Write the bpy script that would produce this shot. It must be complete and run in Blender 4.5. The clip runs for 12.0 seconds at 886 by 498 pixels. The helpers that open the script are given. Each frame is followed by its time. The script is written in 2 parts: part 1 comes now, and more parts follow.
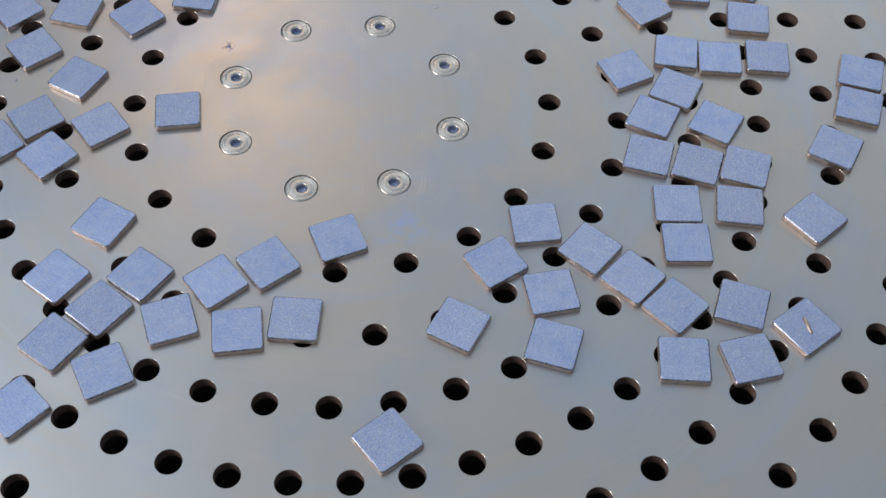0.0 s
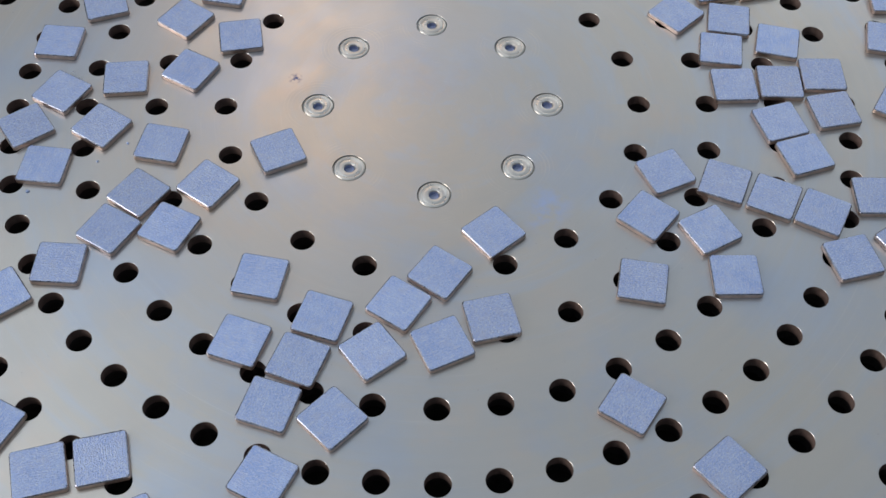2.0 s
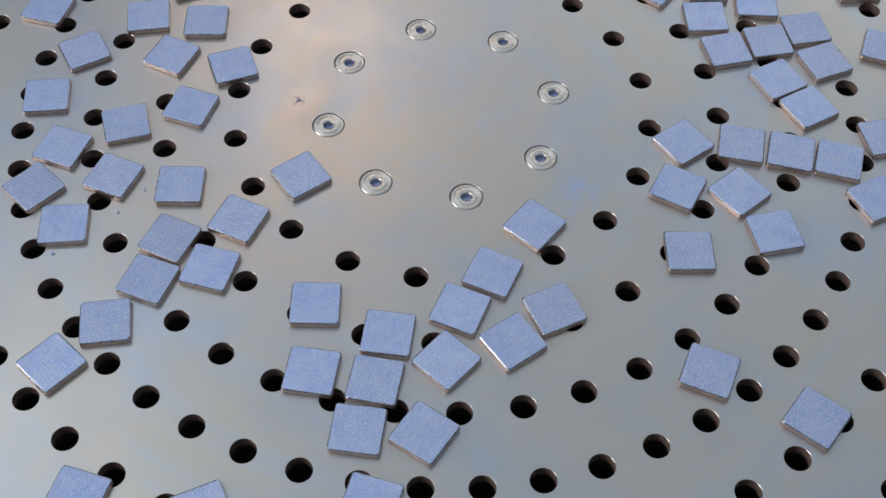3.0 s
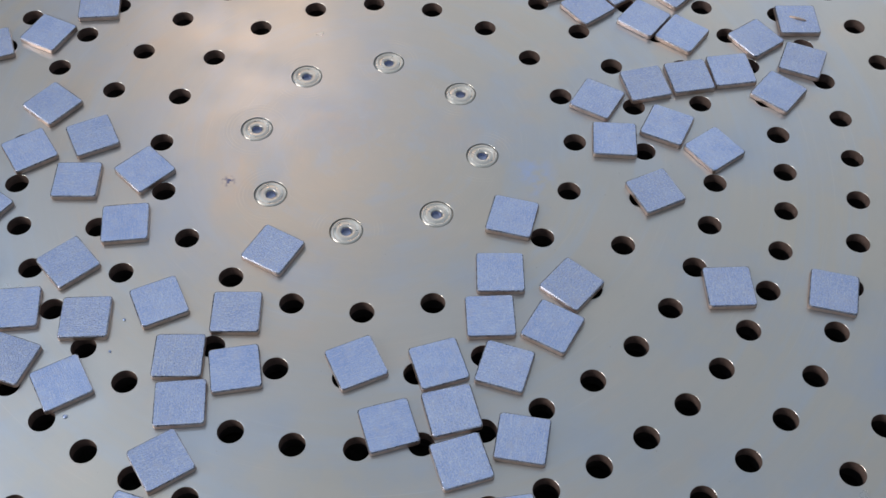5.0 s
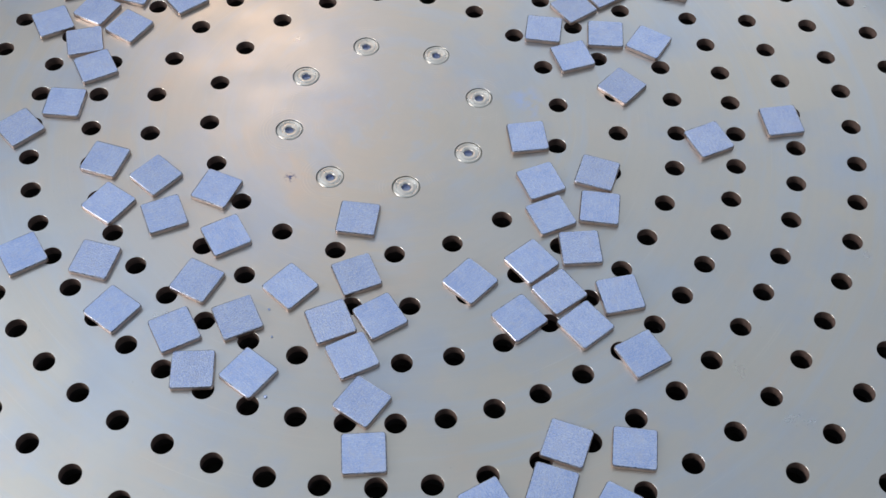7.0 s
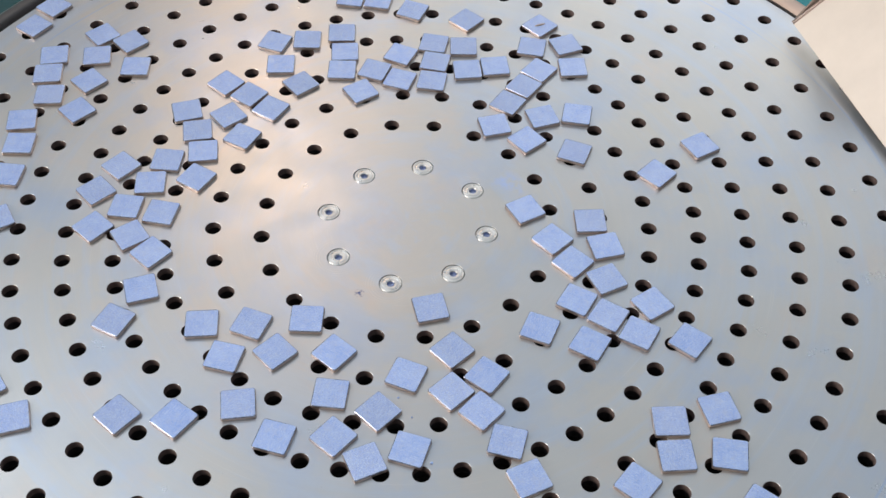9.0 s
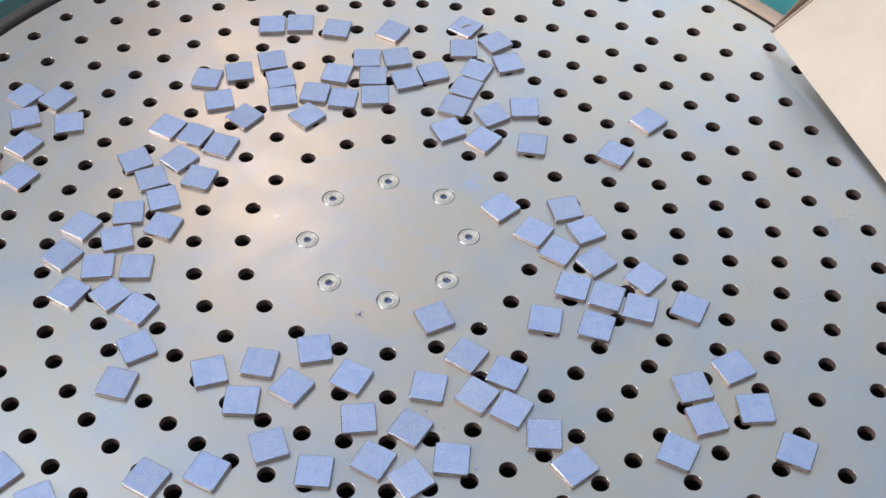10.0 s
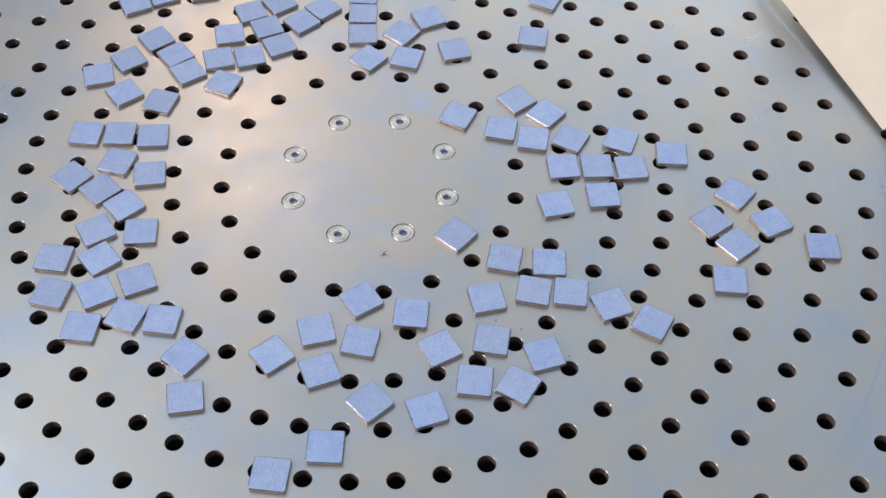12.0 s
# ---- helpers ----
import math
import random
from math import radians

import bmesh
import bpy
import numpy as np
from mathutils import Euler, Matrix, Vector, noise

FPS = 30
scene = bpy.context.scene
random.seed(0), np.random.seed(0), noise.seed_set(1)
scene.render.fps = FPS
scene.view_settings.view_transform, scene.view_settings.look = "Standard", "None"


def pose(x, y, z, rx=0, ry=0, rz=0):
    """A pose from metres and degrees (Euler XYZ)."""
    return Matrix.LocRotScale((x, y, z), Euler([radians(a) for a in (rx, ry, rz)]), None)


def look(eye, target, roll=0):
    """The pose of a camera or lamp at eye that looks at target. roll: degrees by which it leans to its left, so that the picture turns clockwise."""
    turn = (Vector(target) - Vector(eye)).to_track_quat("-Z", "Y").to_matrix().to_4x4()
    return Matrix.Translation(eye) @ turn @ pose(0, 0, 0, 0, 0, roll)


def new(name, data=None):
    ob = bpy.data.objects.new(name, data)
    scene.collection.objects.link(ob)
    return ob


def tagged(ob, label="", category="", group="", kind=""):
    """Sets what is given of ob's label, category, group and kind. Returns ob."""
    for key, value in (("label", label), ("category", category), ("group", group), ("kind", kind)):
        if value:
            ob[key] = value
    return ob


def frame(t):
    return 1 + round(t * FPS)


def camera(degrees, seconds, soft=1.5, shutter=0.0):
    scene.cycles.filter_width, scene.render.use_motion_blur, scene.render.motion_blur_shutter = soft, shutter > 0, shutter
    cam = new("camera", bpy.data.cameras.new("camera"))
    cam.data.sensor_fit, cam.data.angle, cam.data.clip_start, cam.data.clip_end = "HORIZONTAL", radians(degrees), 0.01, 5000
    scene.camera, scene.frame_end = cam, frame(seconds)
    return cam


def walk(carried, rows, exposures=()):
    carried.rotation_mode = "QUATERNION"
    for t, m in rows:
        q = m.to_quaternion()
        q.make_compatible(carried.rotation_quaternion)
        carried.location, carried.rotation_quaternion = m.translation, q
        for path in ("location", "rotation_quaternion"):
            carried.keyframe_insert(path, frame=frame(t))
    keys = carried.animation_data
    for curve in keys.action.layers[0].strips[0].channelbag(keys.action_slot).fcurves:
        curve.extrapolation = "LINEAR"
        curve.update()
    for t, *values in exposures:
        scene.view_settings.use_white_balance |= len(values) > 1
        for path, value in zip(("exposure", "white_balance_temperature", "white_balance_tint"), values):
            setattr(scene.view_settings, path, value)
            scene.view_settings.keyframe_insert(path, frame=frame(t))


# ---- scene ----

# ---- camera ----
LENS = 39.5
cam = camera(LENS, 12.0, soft=1.5)
# seconds, place in metres, turn in degrees
ROWS = [
    (0, 0.0142, -0.3696, 0.3962, 36.15, -0.68, -3.84),
    (0.5, 0.0086, -0.3697, 0.3957, 36.26, -0.66, -2.35),
    (1, 0.0056, -0.3692, 0.3965, 36.24, -0.62, -1.44),
    (1.5, 0.0029, -0.3683, 0.3969, 36.20, -0.59, -0.85),
    (2, 0.0006, -0.3687, 0.3971, 36.23, -0.51, -0.05),
    (2.5, 0.0002, -0.3684, 0.3972, 36.24, -0.42, 0.19),
    (3, -0.0021, -0.3673, 0.3974, 36.26, -0.59, 0.26),
    (5, 0.0106, -0.3656, 0.3990, 37.49, -0.46, -2.92),
    (5.5, 0.0131, -0.3692, 0.3976, 36.61, -0.51, -3.86),
    (6, 0.0110, -0.3682, 0.3967, 35.70, -0.69, -3.90),
    (6.5, 0.0086, -0.3694, 0.3965, 35.52, -0.62, -3.65),
    (6.8, 0.0019, -0.3984, 0.4313, 35.83, -0.67, -3.77),
    (7, 0.0012, -0.4344, 0.4721, 36.33, -0.63, -3.09),
    (7.2, -0.0018, -0.4671, 0.5077, 37.07, -0.62, -3.02),
    (7.5, -0.0032, -0.4897, 0.5311, 38.19, -0.61, -2.62),
    (7.7, -0.0066, -0.5086, 0.5506, 38.67, -0.64, -2.57),
    (8, -0.0069, -0.5193, 0.5611, 39.58, -0.61, -2.57),
    (8.7, -0.0062, -0.5221, 0.5629, 41.01, -0.55, -2.56),
    (9.5, -0.0055, -0.5216, 0.5615, 42.32, -0.48, -2.55),
    (10, -0.0012, -0.5197, 0.5621, 42.21, -0.30, -3.55),
    (10.5, -0.0063, -0.5225, 0.5602, 42.25, -0.70, -5.38),
    (11, -0.0039, -0.5178, 0.5604, 41.28, -0.68, -6.39),
    (11.5, -0.0055, -0.5166, 0.5580, 40.36, -0.78, -6.58),
    (12, -0.0108, -0.5153, 0.5543, 39.48, -0.90, -5.19),
]
walk(cam, [(t, pose(x, y, z, rx, ry, rz)) for t, x, y, z, rx, ry, rz in ROWS], exposures=[(0.0, 0.0), (6.5, 0.0), (7.0, 0.26), (7.5, 0.47), (9.5, 0.46), (12.0, 0.36)])

# the turntable turns steadily, anticlockwise from above
SPIN, START = 10.9, 159.0
TIMES = [0.5 * i for i in range(25)]

# ---- light ----
world = bpy.data.worlds.new("hall_air")
scene.world = world
world.use_nodes = True
world.node_tree.nodes["Background"].inputs[0].default_value = (0.62, 0.72, 0.85, 1)
world.node_tree.nodes["Background"].inputs[1].default_value = 0.05


def area_lamp(name, eye, target, size_x, size_y, watts, colour):
    data = bpy.data.lights.new(name, "AREA")
    data.shape, data.size, data.size_y, data.energy, data.color = "RECTANGLE", size_x, size_y, watts, colour
    ob = new(name, data)
    ob.matrix_world = look(eye, target)
    return ob


# unseen broad lamps for even reflections, and one warm lamp beyond the table
area_lamp("roof_light", (-0.35, 0.7, 2.7), (-0.35, 0.7, 0), 6.2, 6.2, 36, (0.74, 0.862, 1.0))
# added fill, no known window: brightens the plate's far reflections
area_lamp("far_fill", (1.15, 3.8, 1.6), (0, 0, 0.2), 4.2, 2.2, 32, (1.0, 0.96, 0.91))
# unseen source on the left, inferred from the blanks' shadows and warm sides
area_lamp("side_light", (-2.6, -0.7, 1.4), (0, 0, 0), 1.4, 1.2, 46, (1.0, 0.88, 0.76))
# added fill overhead that lifts the plate's left side
area_lamp("left_fill", (-1.6, 0.7, 2.66), (-1.6, 0.7, 0), 1.8, 2.4, 10, (0.90, 0.95, 1.0))
area_lamp("warm_lamp", (-0.35, 2.0, 1.82), (-0.05, 0.07, 0), 0.26, 0.62, 1.9, (1.0, 0.64, 0.40))


# ---- materials ----
class Nodes:
    """A short way to write a node material."""

    def __init__(self, name):
        self.mat = bpy.data.materials.new(name)
        self.mat.use_nodes = True
        self.tree = self.mat.node_tree
        self.bsdf = self.tree.nodes["Principled BSDF"]
        self.coord = self.tree.nodes.new("ShaderNodeTexCoord").outputs["Object"]

    def put(self, socket, value):
        if isinstance(value, bpy.types.NodeSocket):
            self.tree.links.new(value, socket)
        else:
            socket.default_value = value

    def math(self, kind, a, b=0.0, c=0.0):
        n = self.tree.nodes.new("ShaderNodeMath")
        n.operation = kind
        for s, v in zip(n.inputs, (a, b, c)):
            self.put(s, v)
        return n.outputs[0]

    def noise(self, scale, detail=4.0, rough=0.5, vector=None, stretch=None):
        v = vector or self.coord
        if stretch:
            m = self.tree.nodes.new("ShaderNodeMapping")
            self.put(m.inputs["Vector"], v)
            m.inputs["Scale"].default_value = stretch
            v = m.outputs[0]
        n = self.tree.nodes.new("ShaderNodeTexNoise")
        n.inputs["Scale"].default_value, n.inputs["Detail"].default_value, n.inputs["Roughness"].default_value = scale, detail, rough
        self.put(n.inputs["Vector"], v)
        return n.outputs["Fac"]

    def ramp(self, fac, low, high, a=0.0, b=1.0):
        n = self.tree.nodes.new("ShaderNodeMapRange")
        for s, v in zip(n.inputs, (fac, low, high, a, b)):
            self.put(s, v)
        return n.outputs[0]

    def mix(self, fac, a, b, kind="MIX"):
        n = self.tree.nodes.new("ShaderNodeMix")
        n.data_type, n.blend_type = "RGBA", kind
        self.put(n.inputs["Factor"], fac)
        for s, v in ((n.inputs[6], a), (n.inputs[7], b)):
            self.put(s, (*v, 1) if isinstance(v, tuple) else v)
        return n.outputs[2]

    def bump(self, height, depth, strength=1.0):
        n = self.tree.nodes.new("ShaderNodeBump")
        n.inputs["Strength"].default_value, n.inputs["Distance"].default_value = strength, depth
        self.put(n.inputs["Height"], height)
        self.put(self.bsdf.inputs["Normal"], n.outputs[0])

    def done(self, colour, metal, rough):
        for key, value in (("Base Color", colour), ("Metallic", metal), ("Roughness", rough)):
            self.put(self.bsdf.inputs[key], (*value, 1) if isinstance(value, tuple) else value)
        return self.mat


STAINS = [(-0.0475, 0.055, 0.012), (-0.044, 0.063, 0.009)]


def plate_steel():
    m = Nodes("passivated_steel")
    sep = m.tree.nodes.new("ShaderNodeSeparateXYZ")
    m.put(sep.inputs[0], m.coord)
    x, y = sep.outputs[0], sep.outputs[1]
    r = m.math("SQRT", m.math("ADD", m.math("MULTIPLY", x, x), m.math("MULTIPLY", y, y)))
    a = m.math("ARCTAN2", y, x)
    # iridescent film: broad tan, blue and pale patches
    col = m.mix(m.ramp(m.noise(9, 3), 0.38, 0.62), (0.585, 0.57, 0.545), (0.535, 0.565, 0.61))
    col = m.mix(m.ramp(m.noise(17, 5, 0.6), 0.50, 0.68, 0, 0.85), col, (0.46, 0.535, 0.67))
    col = m.mix(m.ramp(m.noise(24, 4, 0.6), 0.54, 0.72, 0, 0.6), col, (0.64, 0.56, 0.50))
    # faint turning streaks that follow the circle
    comb = m.tree.nodes.new("ShaderNodeCombineXYZ")
    m.put(comb.inputs[0], m.math("MULTIPLY", r, 260.0))
    m.put(comb.inputs[1], m.math("MULTIPLY", a, 3.0))
    streak = m.noise(1.0, 4, 0.6, vector=comb.outputs[0])
    col = m.mix(m.ramp(streak, 0.35, 0.7, 0, 0.24), col, (0.50, 0.53, 0.56))
    # broad pale blue bands left by the turning
    comb3 = m.tree.nodes.new("ShaderNodeCombineXYZ")
    m.put(comb3.inputs[0], m.math("MULTIPLY", r, 70.0))
    m.put(comb3.inputs[1], m.math("MULTIPLY", a, 1.3))
    col = m.mix(m.ramp(m.noise(1.0, 4, 0.65, vector=comb3.outputs[0]), 0.50, 0.66, 0, 0.55), col, (0.50, 0.575, 0.69))
    # single long turning scratches
    comb2 = m.tree.nodes.new("ShaderNodeCombineXYZ")
    m.put(comb2.inputs[0], m.math("MULTIPLY", r, 1400.0))
    m.put(comb2.inputs[1], m.math("MULTIPLY", a, 2.2))
    line = m.noise(1.0, 2, 0.5, vector=comb2.outputs[0])
    col = m.mix(m.ramp(line, 0.64, 0.76, 0, 0.22), col, (0.74, 0.74, 0.74))
    # one thin blue ring worn between the outer rows of holes
    band = m.ramp(m.math("ABSOLUTE", m.math("SUBTRACT", r, 0.3132)), 0.0002, 0.0011, 1, 0)
    col = m.mix(m.math("MULTIPLY", band, m.ramp(m.noise(8, 3), 0.42, 0.58, 0, 0.6)), col, (0.38, 0.50, 0.72))
    # scuffed rings round the eight screws, their glints lightened into the colour
    step = math.pi / 4
    a2 = m.math("SUBTRACT", a, m.math("MULTIPLY", m.math("ROUND", m.math("DIVIDE", a, step)), step))
    dx = m.math("SUBTRACT", m.math("MULTIPLY", r, m.math("COSINE", a2)), 0.05)
    dy = m.math("MULTIPLY", r, m.math("SINE", a2))
    d = m.math("SQRT", m.math("ADD", m.math("MULTIPLY", dx, dx), m.math("MULTIPLY", dy, dy)))
    wave = m.math("SINE", m.math("MULTIPLY", d, 3900.0))
    near = m.math("MULTIPLY", m.ramp(m.math("ABSOLUTE", m.math("SUBTRACT", d, 0.0128)), 0.0008, 0.0042, 1, 0), m.ramp(m.noise(55, 2), 0.50, 0.64))
    scuff = m.math("MULTIPLY", m.ramp(wave, 0.2, 1.0), near)
    col = m.mix(m.math("MULTIPLY", scuff, 0.22), col, (0.82, 0.77, 0.70))
    # one small blue-black stain by a screw
    sx, sy = m.math("SUBTRACT", x, 0.0608), m.math("SUBTRACT", y, -0.0165)
    sd = m.math("SQRT", m.math("ADD", m.math("MULTIPLY", sx, sx), m.math("MULTIPLY", sy, sy)))
    stain = m.math("MULTIPLY", m.ramp(sd, 0.0012, 0.0036, 1, 0), m.ramp(m.noise(520, 3), 0.46, 0.60))
    col = m.mix(stain, col, (0.10, 0.13, 0.28))
    # pale blue cloudy stains outside the screws
    for cx, cy, size in STAINS:
        ex, ey = m.math("SUBTRACT", x, cx), m.math("SUBTRACT", y, cy)
        ed = m.math("SQRT", m.math("ADD", m.math("MULTIPLY", ex, ex), m.math("MULTIPLY", ey, ey)))
        cloud = m.math("MULTIPLY", m.ramp(ed, size * 0.2, size, 0.9, 0), m.ramp(m.noise(120, 4, 0.6), 0.40, 0.62))
        col = m.mix(cloud, col, (0.45, 0.56, 0.82))
    # dust specks
    col = m.mix(m.ramp(m.noise(700, 2), 0.74, 0.80, 0, 0.5), col, (0.25, 0.25, 0.26))
    rough = m.math("ADD", m.ramp(m.noise(30, 5, 0.6), 0.3, 0.7, 0.27, 0.36), m.math("MULTIPLY", scuff, -0.02))
    # slow waves of the ground face, under the grain
    swell = m.math("MULTIPLY", m.noise(26, 3, 0.55), 7.0)
    fine = m.math("ADD", m.math("MULTIPLY", m.noise(1500, 3), 0.5), m.math("ADD", m.math("MULTIPLY", streak, 0.4), m.math("MULTIPLY", scuff, 0.9)))
    m.bump(m.math("ADD", fine, swell), 0.00006, 0.5)
    return m.done(col, 0.82, rough)


def blank_metal():
    m = Nodes("blue_ground_metal")
    info = m.tree.nodes.new("ShaderNodeObjectInfo").outputs["Random"]
    off = m.tree.nodes.new("ShaderNodeVectorMath")
    off.operation = "ADD"
    m.put(off.inputs[0], m.coord)
    comb = m.tree.nodes.new("ShaderNodeCombineXYZ")
    m.put(comb.inputs[0], m.math("MULTIPLY", info, 7.0))
    m.put(comb.inputs[1], m.math("MULTIPLY", info, 3.0))
    m.put(off.inputs[1], comb.outputs[0])
    v = off.outputs[0]
    col = m.mix(m.ramp(m.noise(140, 4, 0.6, vector=v), 0.35, 0.7), (0.34, 0.48, 0.87), (0.45, 0.59, 0.93))
    col = m.mix(m.math("MULTIPLY", info, 0.35), col, (0.48, 0.58, 0.88))
    grain = m.noise(1500, 3, 0.6, vector=v, stretch=(1.1, 0.7, 1.0))
    pits = m.noise(2600, 2, 0.5, vector=v)
    # some blanks are coarser than others
    coarse = m.ramp(info, 0.0, 1.0, 0.45, 1.0)
    # grain flecks, with their sparkle lightened into the colour
    col = m.mix(m.math("MULTIPLY", coarse, m.ramp(grain, 0.50, 0.64, 0, 0.62)), col, (0.82, 0.88, 0.98))
    col = m.mix(m.math("MULTIPLY", coarse, m.ramp(pits, 0.46, 0.34, 0, 0.65)), col, (0.17, 0.22, 0.45))
    # long fine grinding scratches
    lines = m.noise(330, 3, 0.6, vector=v, stretch=(7.0, 0.6, 1.0))
    col = m.mix(m.ramp(lines, 0.54, 0.68, 0, 0.5), col, (0.72, 0.79, 0.97))
    # cloudy handling marks
    col = m.mix(m.ramp(m.noise(220, 4, 0.6, vector=v), 0.52, 0.70, 0, 0.5), col, (0.50, 0.57, 0.80))
    m.bump(m.math("MULTIPLY", coarse, m.math("ADD", m.math("ADD", grain, m.math("MULTIPLY", lines, 0.7)), m.math("MULTIPLY", pits, 0.6))), 0.00035, 0.9)
    return m.done(col, 0.7, m.ramp(m.noise(300, 3, vector=v), 0.3, 0.7, 0.30, 0.43))


def plain(name, colour, metal=0.0, rough=0.5, scale=40, spread=0.12, depth=0.0002):
    m = Nodes(name)
    dark = tuple(c * (1 - spread) for c in colour)
    light = tuple(min(1, c * (1 + spread)) for c in colour)
    col = m.mix(m.ramp(m.noise(scale, 5, 0.6), 0.3, 0.7), dark, light)
    m.bump(m.noise(scale * 12, 3), depth, 0.4)
    return m.done(col, metal, m.ramp(m.noise(scale * 2, 4), 0.3, 0.7, max(0.05, rough - 0.06), rough + 0.06))


STEEL = plate_steel()
BLANK = blank_metal()
CUT = plain("bare_cut_steel", (0.60, 0.485, 0.44), 0.85, 0.38, 300, 0.15, 0.00001)
# the bevels' dark reflections are put into this colour
DARK_BEVEL = plain("broken_edge", (0.29, 0.32, 0.42), 0.9, 0.28, 400, 0.3, 0.00001)
# brown of the upper bore walls, darkened for the shade inside a hole
BORE = plain("brown_bore_wall", (0.15, 0.11, 0.105), 0.0, 0.75, 300, 0.3)
SCREW = plain("bright_zinc", (0.64, 0.64, 0.63), 0.95, 0.31, 200, 0.08, 0.00001)
SOCKET = plain("socket_steel", (0.38, 0.44, 0.62), 0.7, 0.4, 300)
RIM = plain("worn_rim_metal", (0.07, 0.066, 0.068), 0.2, 0.45, 30)
BEIGE_RIM = plain("beige_rim_tone", (0.62, 0.47, 0.40), 0.0, 0.45, 30, 0.10)
TEAL = plain("teal_machine_paint", (0.05, 0.42, 0.46), 0.0, 0.4, 12)
DARK_TEAL = plain("darkened_teal", (0.008, 0.055, 0.062), 0.0, 0.45, 12)
CREAM = plain("cream_sheet_paint", (0.86, 0.765, 0.68), 0.0, 0.5, 14, 0.07)
EDGE = plain("brown_cut_edge", (0.30, 0.24, 0.20), 0.2, 0.5, 60)
# near-black that paints the shade deep in the holes and below the plate
CAVITY = plain("cavity_shade_dark", (0.05, 0.045, 0.047), 0.2, 0.6, 30)
WALL = plain("hall_wall_plaster", (0.55, 0.57, 0.58), 0.0, 0.8, 3)
CEIL = plain("hall_ceiling_paint", (0.66, 0.68, 0.70), 0.0, 0.8, 3)
FLOOR = plain("hall_floor_concrete", (0.30, 0.31, 0.31), 0.0, 0.7, 4)


# ---- mesh tools ----
def mesh_of(name, verts, faces, materials, slots=None, smooth=False):
    me = bpy.data.meshes.new(name)
    me.from_pydata([tuple(v) for v in verts], [], [tuple(f) for f in faces])
    for mat in materials:
        me.materials.append(mat)
    if slots is not None:
        me.polygons.foreach_set("material_index", slots)
    if smooth:
        me.polygons.foreach_set("use_smooth", [True] * len(me.polygons))
    me.update()
    return me


def part(name, me, parent, m=None, label=""):
    ob = new(name, me)
    ob.parent = parent
    if m is not None:
        ob.matrix_basis = m
    return tagged(ob, label)


def lathe(name, profile, segments, material, smooth=True, closed=False):
    """A profile of (radius, height) turned about z; radius 0 closes an end."""
    verts, faces = [], []
    for r, z in profile:
        for i in range(segments):
            a = 2 * math.pi * i / segments
            verts.append((r * math.cos(a), r * math.sin(a), z))
    count = len(profile)
    for k in range(count if closed else count - 1):
        for i in range(segments):
            j = (i + 1) % segments
            n = (k + 1) % count
            faces.append((k * segments + i, k * segments + j, n * segments + j, n * segments + i))
    me = mesh_of(name, verts, faces, [material], smooth=smooth)
    bm = bmesh.new()
    bm.from_mesh(me)
    bmesh.ops.remove_doubles(bm, verts=bm.verts, dist=1e-7)
    bmesh.ops.recalc_face_normals(bm, faces=bm.faces)
    bm.to_mesh(me)
    bm.free()
    return me


def box(name, size, material, bevel=0.0):
    bm = bmesh.new()
    bmesh.ops.create_cube(bm, size=1)
    bmesh.ops.scale(bm, vec=size, verts=bm.verts)
    if bevel:
        bmesh.ops.bevel(bm, geom=bm.edges[:], offset=bevel, segments=2, affect="EDGES")
    me = bpy.data.meshes.new(name)
    bm.to_mesh(me)
    bm.free()
    me.materials.append(material)
    return me


# ---- unseen hall round the machine, added for the metal to reflect ----
def hall():
    half, low, high, thick = 4.0, -0.95, 2.75, 0.2
    for name, place, size, mat in (
        ("floor", (0, 0, low - thick / 2), (2 * half, 2 * half, thick), FLOOR),
        ("ceiling", (0, 0, high + thick / 2), (2 * half, 2 * half, thick), CEIL),
        ("wall_north", (0, half + thick / 2, 0.9), (2 * half, thick, 3.7), WALL),
        ("wall_south", (0, -half - thick / 2, 0.9), (2 * half, thick, 3.7), WALL),
        ("wall_east", (half + thick / 2, 0, 0.9), (thick, 2 * half, 3.7), WALL),
        ("wall_west", (-half - thick / 2, 0, 0.9), (thick, 2 * half, 3.7), WALL),
    ):
        ob = new(name, box(name, size, mat))
        ob.location = place
        tagged(ob, "plain workshop " + name.split("_")[0], name.split("_")[0], kind="structure")


hall()

# ---- the turntable plate ----
PLATE_R, PLATE_T, BORE_R = 0.350, 0.012, 0.00490
RINGS = [(0.09, 20), (0.12, 28), (0.15, 40), (0.18, 52), (0.21, 56), (0.24, 60), (0.27, 64), (0.30, 60), (0.33, 70)]
SCREW_R, SCREW_CIRCLE = 0.0070, 0.05


def circle(cx, cy, r, n, z):
    return [(cx + r * math.cos(2 * math.pi * i / n), cy + r * math.sin(2 * math.pi * i / n), z) for i in range(n)]


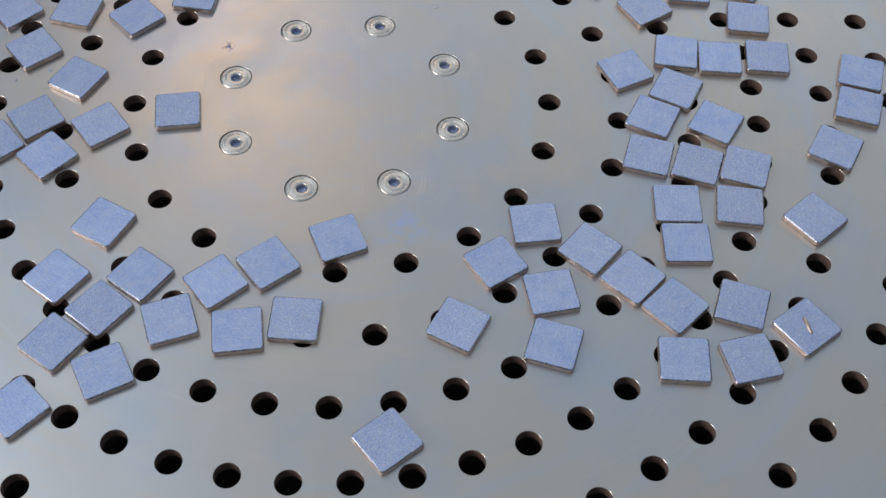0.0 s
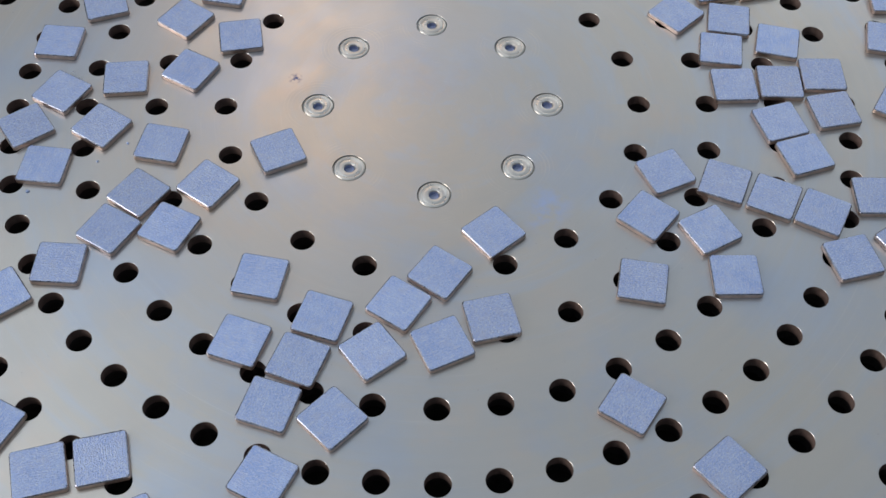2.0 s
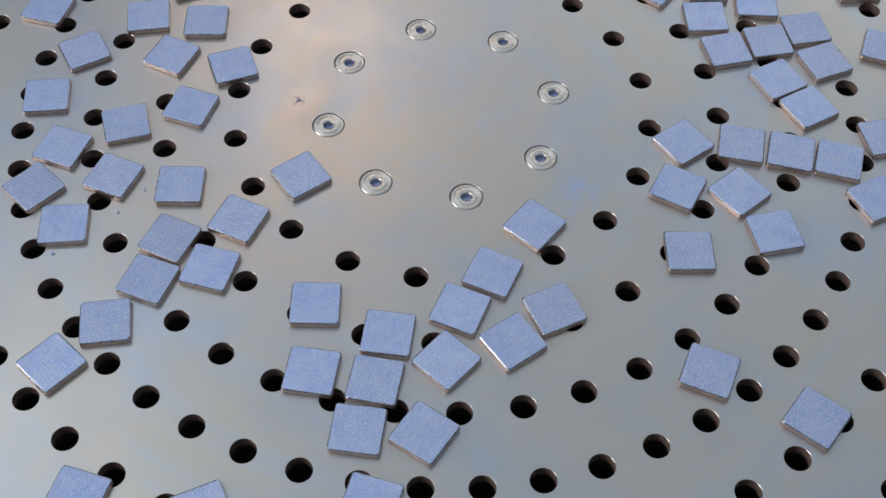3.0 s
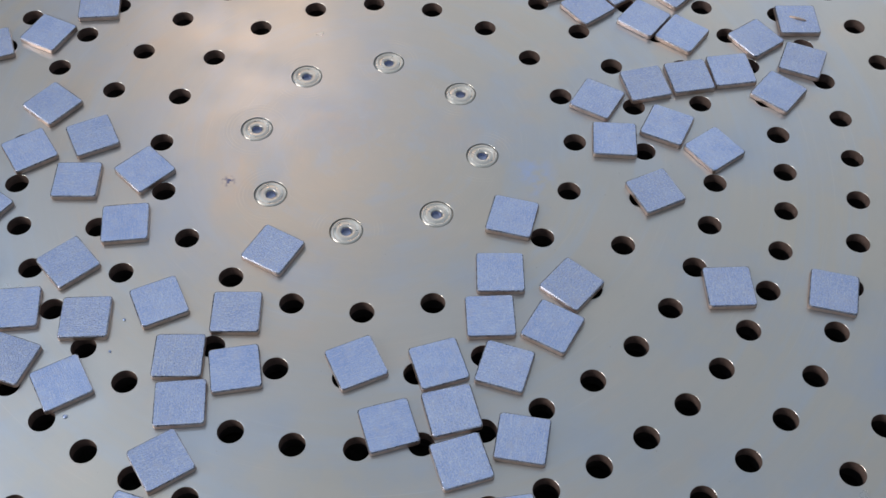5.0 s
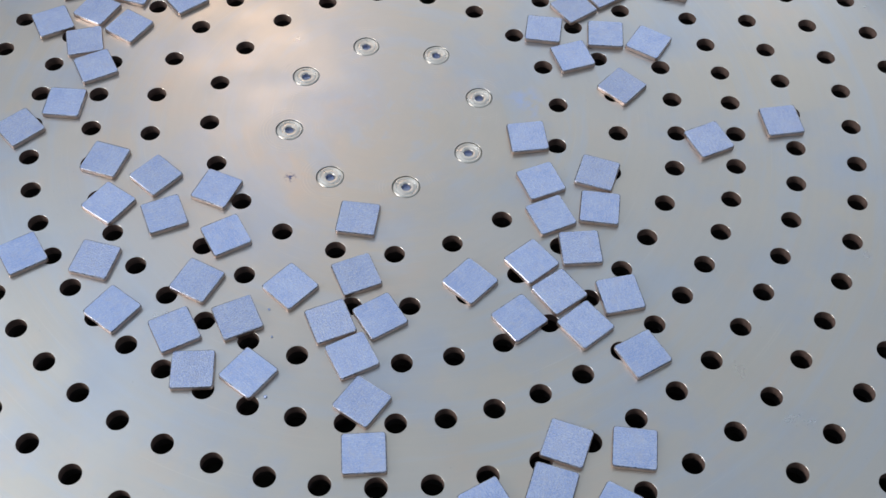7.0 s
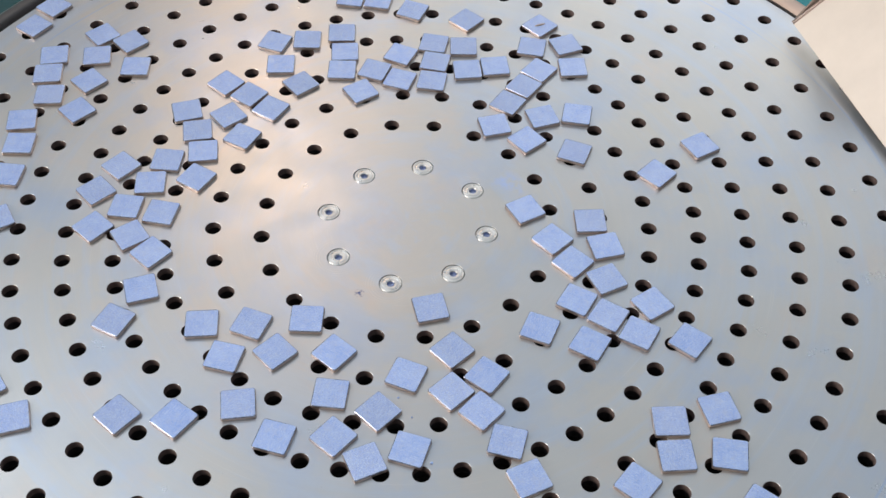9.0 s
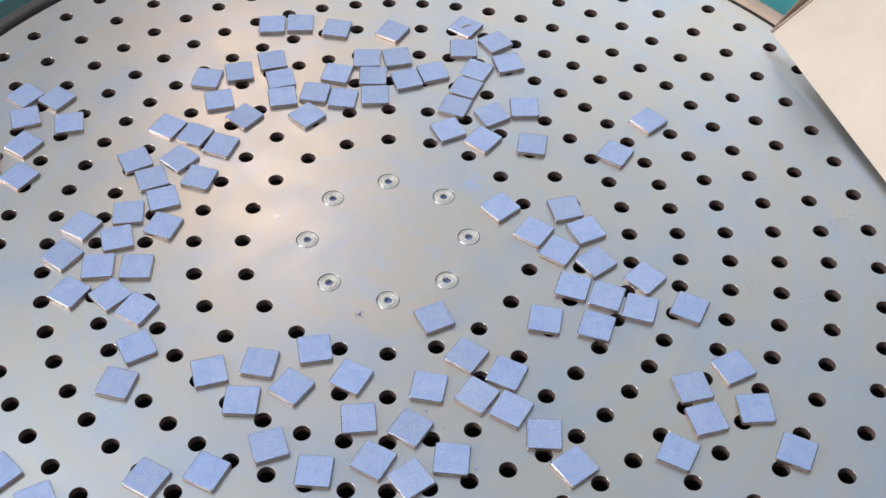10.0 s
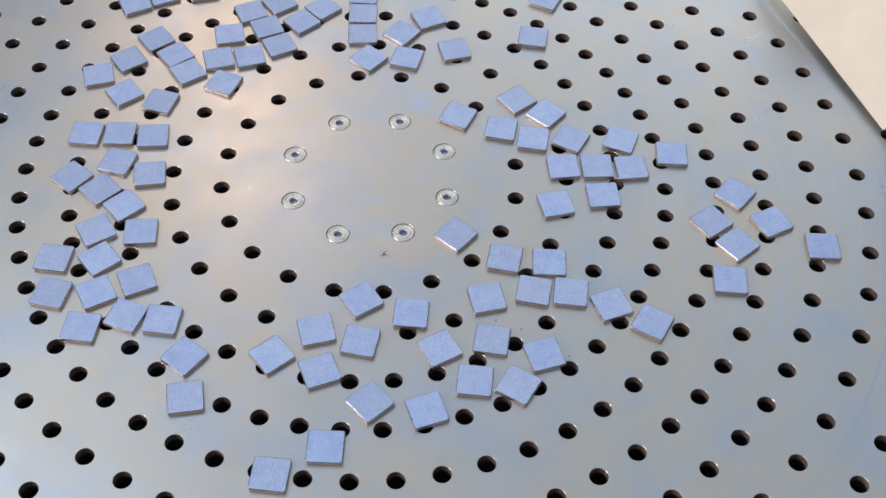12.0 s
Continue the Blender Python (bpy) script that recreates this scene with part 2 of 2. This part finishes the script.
def plate_mesh():
    """A disc with bored holes, countersunk seats for the screws and a rounded rim."""
    holes = [(r * math.cos(2 * math.pi * i / n), r * math.sin(2 * math.pi * i / n), BORE_R, 36) for r, n in RINGS for i in range(n)]
    seats = [(SCREW_CIRCLE * math.cos(math.pi * k / 4), SCREW_CIRCLE * math.sin(math.pi * k / 4), SCREW_R, 48) for k in range(8)]
    lip = 0.00012
    loops = [circle(0, 0, PLATE_R - 0.0008, 256, 0)] + [circle(x, y, r + lip, n, 0) for x, y, r, n in holes + seats]
    flat, rings_of = [], []
    for lp in loops:
        rings_of.append(list(range(len(flat), len(flat) + len(lp))))
        flat += [Vector(p[:2]) for p in lp]
    from mathutils import geometry
    edges = [(ids[i], ids[(i + 1) % len(ids)]) for ids in rings_of for i in range(len(ids))]
    out_v, _, out_f, origin, _, _ = geometry.delaunay_2d_cdt(flat, edges, [], 2, 1e-7)
    verts = [(v.x, v.y, 0.0) for v in out_v]
    faces = [tuple(f) for f in out_f]
    where = {}
    for new_id, olds in enumerate(origin):
        for old in olds:
            where[old] = new_id
    # the faces within the holes go: all their corners lie on one hole's loop
    loop_of = {where[old]: k for k, ids in enumerate(rings_of[1:]) for old in ids}
    faces = [f for f in faces if len({loop_of.get(v, -1 - v) for v in f}) > 1]
    slots = [0] * len(faces)
    # bores: a small broken edge, the wall, then shade painted as a black undercut
    for ids, (x, y, r, n) in zip(rings_of[1:], holes + seats):
        seat = r > BORE_R * 1.2
        last = [where[i] for i in ids]
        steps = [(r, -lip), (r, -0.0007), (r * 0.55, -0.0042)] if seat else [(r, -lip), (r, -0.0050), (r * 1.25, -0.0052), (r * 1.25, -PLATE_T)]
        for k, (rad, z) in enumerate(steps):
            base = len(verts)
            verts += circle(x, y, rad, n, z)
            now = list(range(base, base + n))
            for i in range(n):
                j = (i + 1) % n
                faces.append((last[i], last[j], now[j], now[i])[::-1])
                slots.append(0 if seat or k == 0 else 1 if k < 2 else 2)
            last = now
    # rim and underside skirt
    last = [where[i] for i in rings_of[0]]
    for rad, z in ((PLATE_R, -0.0008), (PLATE_R, -PLATE_T), (PLATE_R - 0.012, -PLATE_T)):
        base = len(verts)
        verts += circle(0, 0, rad, 256, z)
        now = list(range(base, base + 256))
        for i in range(256):
            j = (i + 1) % 256
            faces.append((last[i], last[j], now[j], now[i]))
            slots.append(0)
        last = now
    return mesh_of("turntable", verts, faces, [STEEL, BORE, CAVITY], slots)


def socket_mesh(name, across, depth, material):
    """A hexagon socket: six walls and a floor."""
    r = across / math.sqrt(3)
    top = [(r * math.cos(math.pi * i / 3), r * math.sin(math.pi * i / 3), 0) for i in range(6)]
    low = [(0.92 * x, 0.92 * y, -depth) for x, y, z in top]
    faces = [((i + 1) % 6, i, 6 + i, 6 + (i + 1) % 6) for i in range(6)] + [tuple(range(6, 12))]
    return mesh_of(name, top + low, faces, [material])


def turntable():
    table = tagged(new("turntable", plate_mesh()), "round grey steel turntable plate with rings of bored holes", "turntable")
    head = lathe("screw", [(0.0021, -0.0010), (0.0022, -0.00030), (0.0024, -0.00008), (0.0027, 0.00004), (0.0047, 0.00010), (0.0049, -0.00002), (0.0051, -0.00002), (0.0053, 0.00014), (0.0060, 0.00012), (0.0064, -0.00004), (0.0067, -0.00032), (0.0069, -0.0007)], 48, SCREW)
    hexa = socket_mesh("hex_socket", 0.0040, 0.0016, SOCKET)
    for k in range(8):
        a = math.pi * k / 4
        s = part("screw", head, table, pose(SCREW_CIRCLE * math.cos(a), SCREW_CIRCLE * math.sin(a), 0, 0, 0, 17 * k), "bright zinc countersunk screw")
        part("hex_socket", hexa, s, pose(0, 0, -0.0006))
    return table


TABLE = turntable()

# ---- machine round the plate ----
def machine():
    base = tagged(new("machine_base"), "teal machine base with a grey rim round the turntable", "machine")
    rim = lathe("rim", [(0.3525, -0.03), (0.3525, 0.0010), (0.3535, 0.0026), (0.3555, 0.0034), (0.360, 0.0032), (0.3635, 0.0015), (0.3645, -0.003), (0.3645, -0.09), (0.3525, -0.09)], 192, RIM, closed=True)
    part("rim", rim, base, None, "dark grey rounded rim")
    # added strip that gives the rim a lighter tone beside the guard
    arc = lathe("rim_arc", [(0.3522, 0.0002), (0.3530, 0.0030), (0.3555, 0.0040), (0.3605, 0.0038), (0.3642, 0.0020), (0.3650, -0.012)], 192, BEIGE_RIM)
    bm = bmesh.new()
    bm.from_mesh(arc)
    bmesh.ops.delete(bm, geom=[f for f in bm.faces if not 0.46 < math.atan2(f.calc_center_median().y, f.calc_center_median().x) < 1.25], context="FACES")
    bm.to_mesh(arc)
    bm.free()
    part("rim_arc", arc, base, None, "lighter beige stretch of the rim")
    # unseen pan and spindle, added as a dark backing for the holes
    part("pan", lathe("pan", [(0.0, -0.085), (0.3525, -0.085), (0.3525, -0.095), (0.0, -0.095)], 96, CAVITY), base, None, "dark pan closing the cavity below the plate")
    part("spindle", lathe("spindle", [(0.0, -0.0125), (0.07, -0.0125), (0.07, -0.085)], 48, CAVITY), base)
    part("deck", lathe("deck", [(0.3645, -0.05), (0.80, -0.05), (0.80, -0.075), (0.3645, -0.075)], 96, TEAL, closed=True), base, None, "teal painted deck")
    part("cabinet", lathe("cabinet", [(0.76, -0.075), (0.76, -0.95), (0.0, -0.95)], 96, TEAL), base)
    # added strip that darkens the deck beyond the rim's left
    part("dark_strip", box("dark_strip", (0.50, 0.065, 0.012), DARK_TEAL, 0.003), base, pose(-0.2846, 0.2846, -0.044, 0, 0, 45), "dark teal strip on the deck")
    return base


machine()


def guard():
    """A leaning sheet-metal guard over the plate's edge, with a folded flange at each side."""
    a, b = Vector((0.2828, 0.1795, 0.008)), Vector((0.3239, 0.0104, 0.003))
    along = (b - a).normalized()
    out = Vector((-along.y, along.x, 0))
    if out.x < 0:
        out = -out
    up = (out * math.cos(radians(41)) + Vector((0, 0, math.sin(radians(41))))).normalized()
    turn = Matrix((along, up, along.cross(up))).transposed().to_4x4()
    width, tall = (b - a).length, 0.125
    g = tagged(new("sheet_guard"), "cream painted sheet-metal guard leaning out over the turntable edge", "guard")
    g.matrix_basis = Matrix.Translation(a) @ turn
    part("panel", box("panel", (width, tall, 0.0016), CREAM, 0.0004), g, pose(width / 2, tall / 2, 0))
    for x in (-0.0010, width + 0.0010):
        wedge = [(0, 0.004, 0.0), (0, tall, 0.0), (0, tall, 0.026), (0, tall - 0.012, 0.028)]
        bm = bmesh.new()
        f = bm.faces.new([bm.verts.new(p) for p in wedge])
        up_side = bmesh.ops.extrude_face_region(bm, geom=[f])
        bmesh.ops.translate(bm, vec=(0.0014, 0, 0), verts=[v for v in up_side["geom"] if isinstance(v, bmesh.types.BMVert)])
        bmesh.ops.recalc_face_normals(bm, faces=bm.faces)
        me = bpy.data.meshes.new("gusset")
        bm.to_mesh(me)
        bm.free()
        me.materials.append(EDGE)
        part("gusset", me, g, pose(x - 0.0007, 0, 0.0008), "brown side gusset")
    # bright rod that stands in for the highlight along the folded edge
    fold = lathe("fold", [(0.0, 0.0), (0.0013, 0.0), (0.0013, tall), (0.0, tall)], 12, CUT)
    part("fold", fold, g, pose(0.001, 0, 0.0012, -90, 0, 0), "folded edge with its highlight as a bright rod")
    inv = g.matrix_basis.inverted()
    # unseen back panel, added to block bright reflections below the leaning sheet
    mid = (a + b) / 2 + out * 0.056
    flat = Matrix((along, out, along.cross(out))).transposed()
    part("back", box("back", (width, 0.0016, 0.095), EDGE), g, inv @ Matrix.Translation((mid.x, mid.y, -0.0025)) @ flat.to_4x4(), "unseen brown panel that darkens the gap below the guard")
    for k in (0.03, width - 0.03):
        p = a + along * k + up * 0.11
        q = Vector((p.x, p.y, -0.05))
        part("post", box("post", (0.02, 0.02, (p - q).length), EDGE, 0.002), g, inv @ Matrix.Translation((p + q) / 2 - Vector((0, 0, 0.009))))
    return g


guard()

# ---- the square blanks ----
SIDE, THICK = 0.0193, 0.0026


def blank_mesh(seed):
    """A square blank with rounded corners and broken, slightly uneven edges."""
    rng = random.Random(seed)
    def ring(half, corner, z):
        pts = []
        for q in range(4):
            cx, cy = [(1, 1), (-1, 1), (-1, -1), (1, -1)][q]
            for i in range(5):
                a = math.pi / 2 * (q + i / 4)
                pts.append((cx * (half - corner) + corner * math.cos(a), cy * (half - corner) + corner * math.sin(a), z))
        return pts
    h = SIDE / 2
    levels = [ring(h - 0.0003, 0.0012, 0), ring(h, 0.0014, 0.0003), ring(h, 0.0014, THICK - 0.00045), ring(h - 0.00012, 0.0013, THICK - 0.0002), ring(h - 0.0004, 0.0012, THICK - 0.00006), ring(h - 0.00085, 0.0010, THICK)]
    n = 20
    for lv in (2, 3, 4, 5):
        for i in range(n):
            x, y, z = levels[lv][i]
            pull = 1 - rng.random() ** 3 * 0.018
            levels[lv][i] = (x * pull, y * pull, z - (rng.random() ** 3 * 0.00016 if lv < 4 else 0))
    verts = [p for lv in levels for p in lv]
    faces = [tuple(range(n))[::-1], tuple(range(5 * n, 6 * n))]
    for k in range(5):
        for i in range(n):
            j = (i + 1) % n
            faces.append((k * n + i, k * n + j, (k + 1) * n + j, (k + 1) * n + i))
    slots = [1, 0] + [1] * (2 * n) + [2] * (2 * n) + [0] * n
    return mesh_of("square_blank", verts, faces, [BLANK, CUT, DARK_BEVEL], slots)


# places on the plate in millimetres and turn in degrees, sector by sector
SECTORS = [
    [
        (173.9, 12.4, 34), (141.6, 12.6, 56), (114.8, 22.8, 78), (162.2, 34.3, 83),
        (121.0, 49.5, 54), (65.3, 27.1, 24), (93.1, 45.0, 54), (130.7, 67.9, 58),
        (147.7, 84.7, 86), (168.0, 99.2, 35), (106.6, 67.0, 63), (160.6, 155.3, 61),
        (139.7, 174.2, 14), (161.8, 218.9, 63), (68.3, 91.8, 78), (118.5, 169.7, 12),
        (133.7, 202.2, 2), (73.9, 121.3, 70), (105.3, 195.3, 25), (61.1, 148.5, 71),
        (51.5, 129.7, 68), (43.3, 110.5, 71), (61.2, 177.5, 62), (37.8, 154.4, 44),
        (23.9, 126.3, 36), (14.2, 104.9, 56), (-2.4, 123.0, 24), (-1.9, 90.5, 54),
    ],
    [
        (-21.4, 111.8, 13), (-23.7, 70.8, 39), (-71.2, 149.7, 56), (-103.0, 176.0, 40),
        (-81.2, 95.4, 79), (-118.0, 92.9, 0), (-86.8, 63.0, 50), (-111.1, 70.3, 28),
        (-166.0, 84.7, 14), (-96.7, 39.9, 24), (-189.6, 76.9, 31), (-158.3, 62.0, 62),
        (-139.9, 53.8, 64), (-120.7, 45.5, 67), (-182.7, 53.6, 89), (-207.8, 56.2, 54),
        (-156.9, 31.0, 17), (-149.5, 12.5, 16), (-174.1, 5.7, 10), (-204.4, 2.7, 58),
        (-133.1, -9.5, 1), (-153.6, -11.1, 88), (-173.3, -15.6, 89), (-208.0, -38.0, 78),
        (-157.0, -36.5, 76), (-130.5, -31.6, 81), (-214.9, -65.1, 89), (-136.9, -50.9, 80),
    ],
    [
        (-213.6, -85.6, 1), (-172.3, -82.7, 12), (-113.2, -55.4, 43), (-152.0, -75.7, 13),
        (-132.7, -73.2, 9), (-160.1, -105.1, 10), (-153.6, -127.2, 80), (-113.2, -97.7, 49),
        (-130.4, -116.6, 12), (-85.0, -111.0, 69), (-95.5, -129.3, 64), (-104.0, -148.3, 60),
        (-134.2, -228.0, 53), (-162.1, -296.9, 63), (-137.8, -250.2, 51), (-72.6, -137.0, 49),
        (-108.8, -215.3, 10), (-115.0, -245.9, 18), (-137.9, -302.2, 64), (-54.6, -122.1, 72),
        (-71.6, -165.6, 26), (-109.7, -275.4, 19), (-88.4, -241.5, 55), (-54.4, -152.8, 19),
        (-90.2, -272.3, 16), (-69.6, -262.8, 13), (-36.1, -143.2, 17), (-58.4, -238.4, 54),
    ],
    [
        (-42.2, -270.9, 17), (-23.8, -163.4, 5), (-20.5, -263.4, 10), (-12.2, -140.0, 69),
        (-13.3, -190.8, 58), (-2.1, -167.2, 14), (8.1, -259.6, 4), (11.1, -198.4, 53),
        (20.7, -175.3, 3), (21.6, -152.0, 89), (40.9, -189.2, 58), (43.3, -164.5, 45),
        (54.4, -147.2, 58), (82.8, -143.4, 27), (108.1, -150.9, 74), (182.2, -181.3, 26),
        (101.3, -100.2, 14), (95.8, -72.3, 79), (169.7, -126.0, 59), (121.6, -80.5, 86),
        (166.5, -94.9, 63), (86.7, -41.7, 8), (112.8, -53.3, 54), (151.0, -63.6, 17),
        (167.9, -38.5, 84), (107.1, -20.4, 60), (135.0, -15.7, 4), (161.8, -7.5, 59),
        (45.8, -250.1, 40), (164.8, -204.4, 45),
    ],
]


def blanks():
    shapes = [blank_mesh(k) for k in range(8)]
    made = []
    for sector in SECTORS:
        for x, y, turn in sector:
            ob = tagged(new("square_blank", random.choice(shapes)), "small blue ground metal square blank lying on the turntable", "metal blank", "blanks on the turntable")
            made.append((ob, pose(x / 1000, y / 1000, 0.00005, 0, 0, turn + 90 * random.randrange(4))))
    return made


BLANKS = blanks()


def chips():
    """Three crumbs of ground metal and the raised scar on one blank."""
    made = []
    for x, y, size, turn in ((129.6, 21.3, 0.6, 20), (140.9, 31.2, 0.6, 70), (167.2, 47.1, 0.85, 10)):
        bm = bmesh.new()
        bmesh.ops.create_icosphere(bm, subdivisions=2, radius=size / 1000)
        for v in bm.verts:
            v.co *= 1 + 0.35 * noise.noise(v.co * 2500 + Vector((x, y, 0)))
            v.co.z = max(v.co.z * 0.5 + 0.0003, 0)
        me = bpy.data.meshes.new("metal_chip")
        bm.to_mesh(me)
        bm.free()
        me.materials.append(BLANK)
        ob = tagged(new("metal_chip", me), "tiny crumb of blue ground metal on the turntable", "chip", "crumbs on the turntable")
        made.append((ob, pose(x / 1000, y / 1000, 0, 0, 0, turn)))
    return made


def scar():
    """A long thin burr welded to the top of one blank."""
    ob, at = min(BLANKS, key=lambda b: (b[1].translation - Vector((-0.2068, 0.0566, 0))).length)
    m = lathe("scar", [(0.0, -0.0042), (0.0006, -0.0036), (0.0009, 0.0), (0.0006, 0.0036), (0.0, 0.0042)], 10, CUT)
    part("scar", m, ob, at.inverted() @ pose(at.translation.x, at.translation.y, THICK, 0, 0, 32) @ pose(0, 0, 0, 90, 0, 0), "bright raised burr")
    ob["label"] = "small blue ground metal square blank with a raised burr"


CHIPS = chips()
scar()


def motions():
    turns = [(t, pose(0, 0, 0, 0, 0, START + SPIN * t)) for t in TIMES]
    walk(TABLE, turns)
    for ob, at in BLANKS + CHIPS:
        walk(ob, [(t, m @ at) for t, m in turns])


motions()
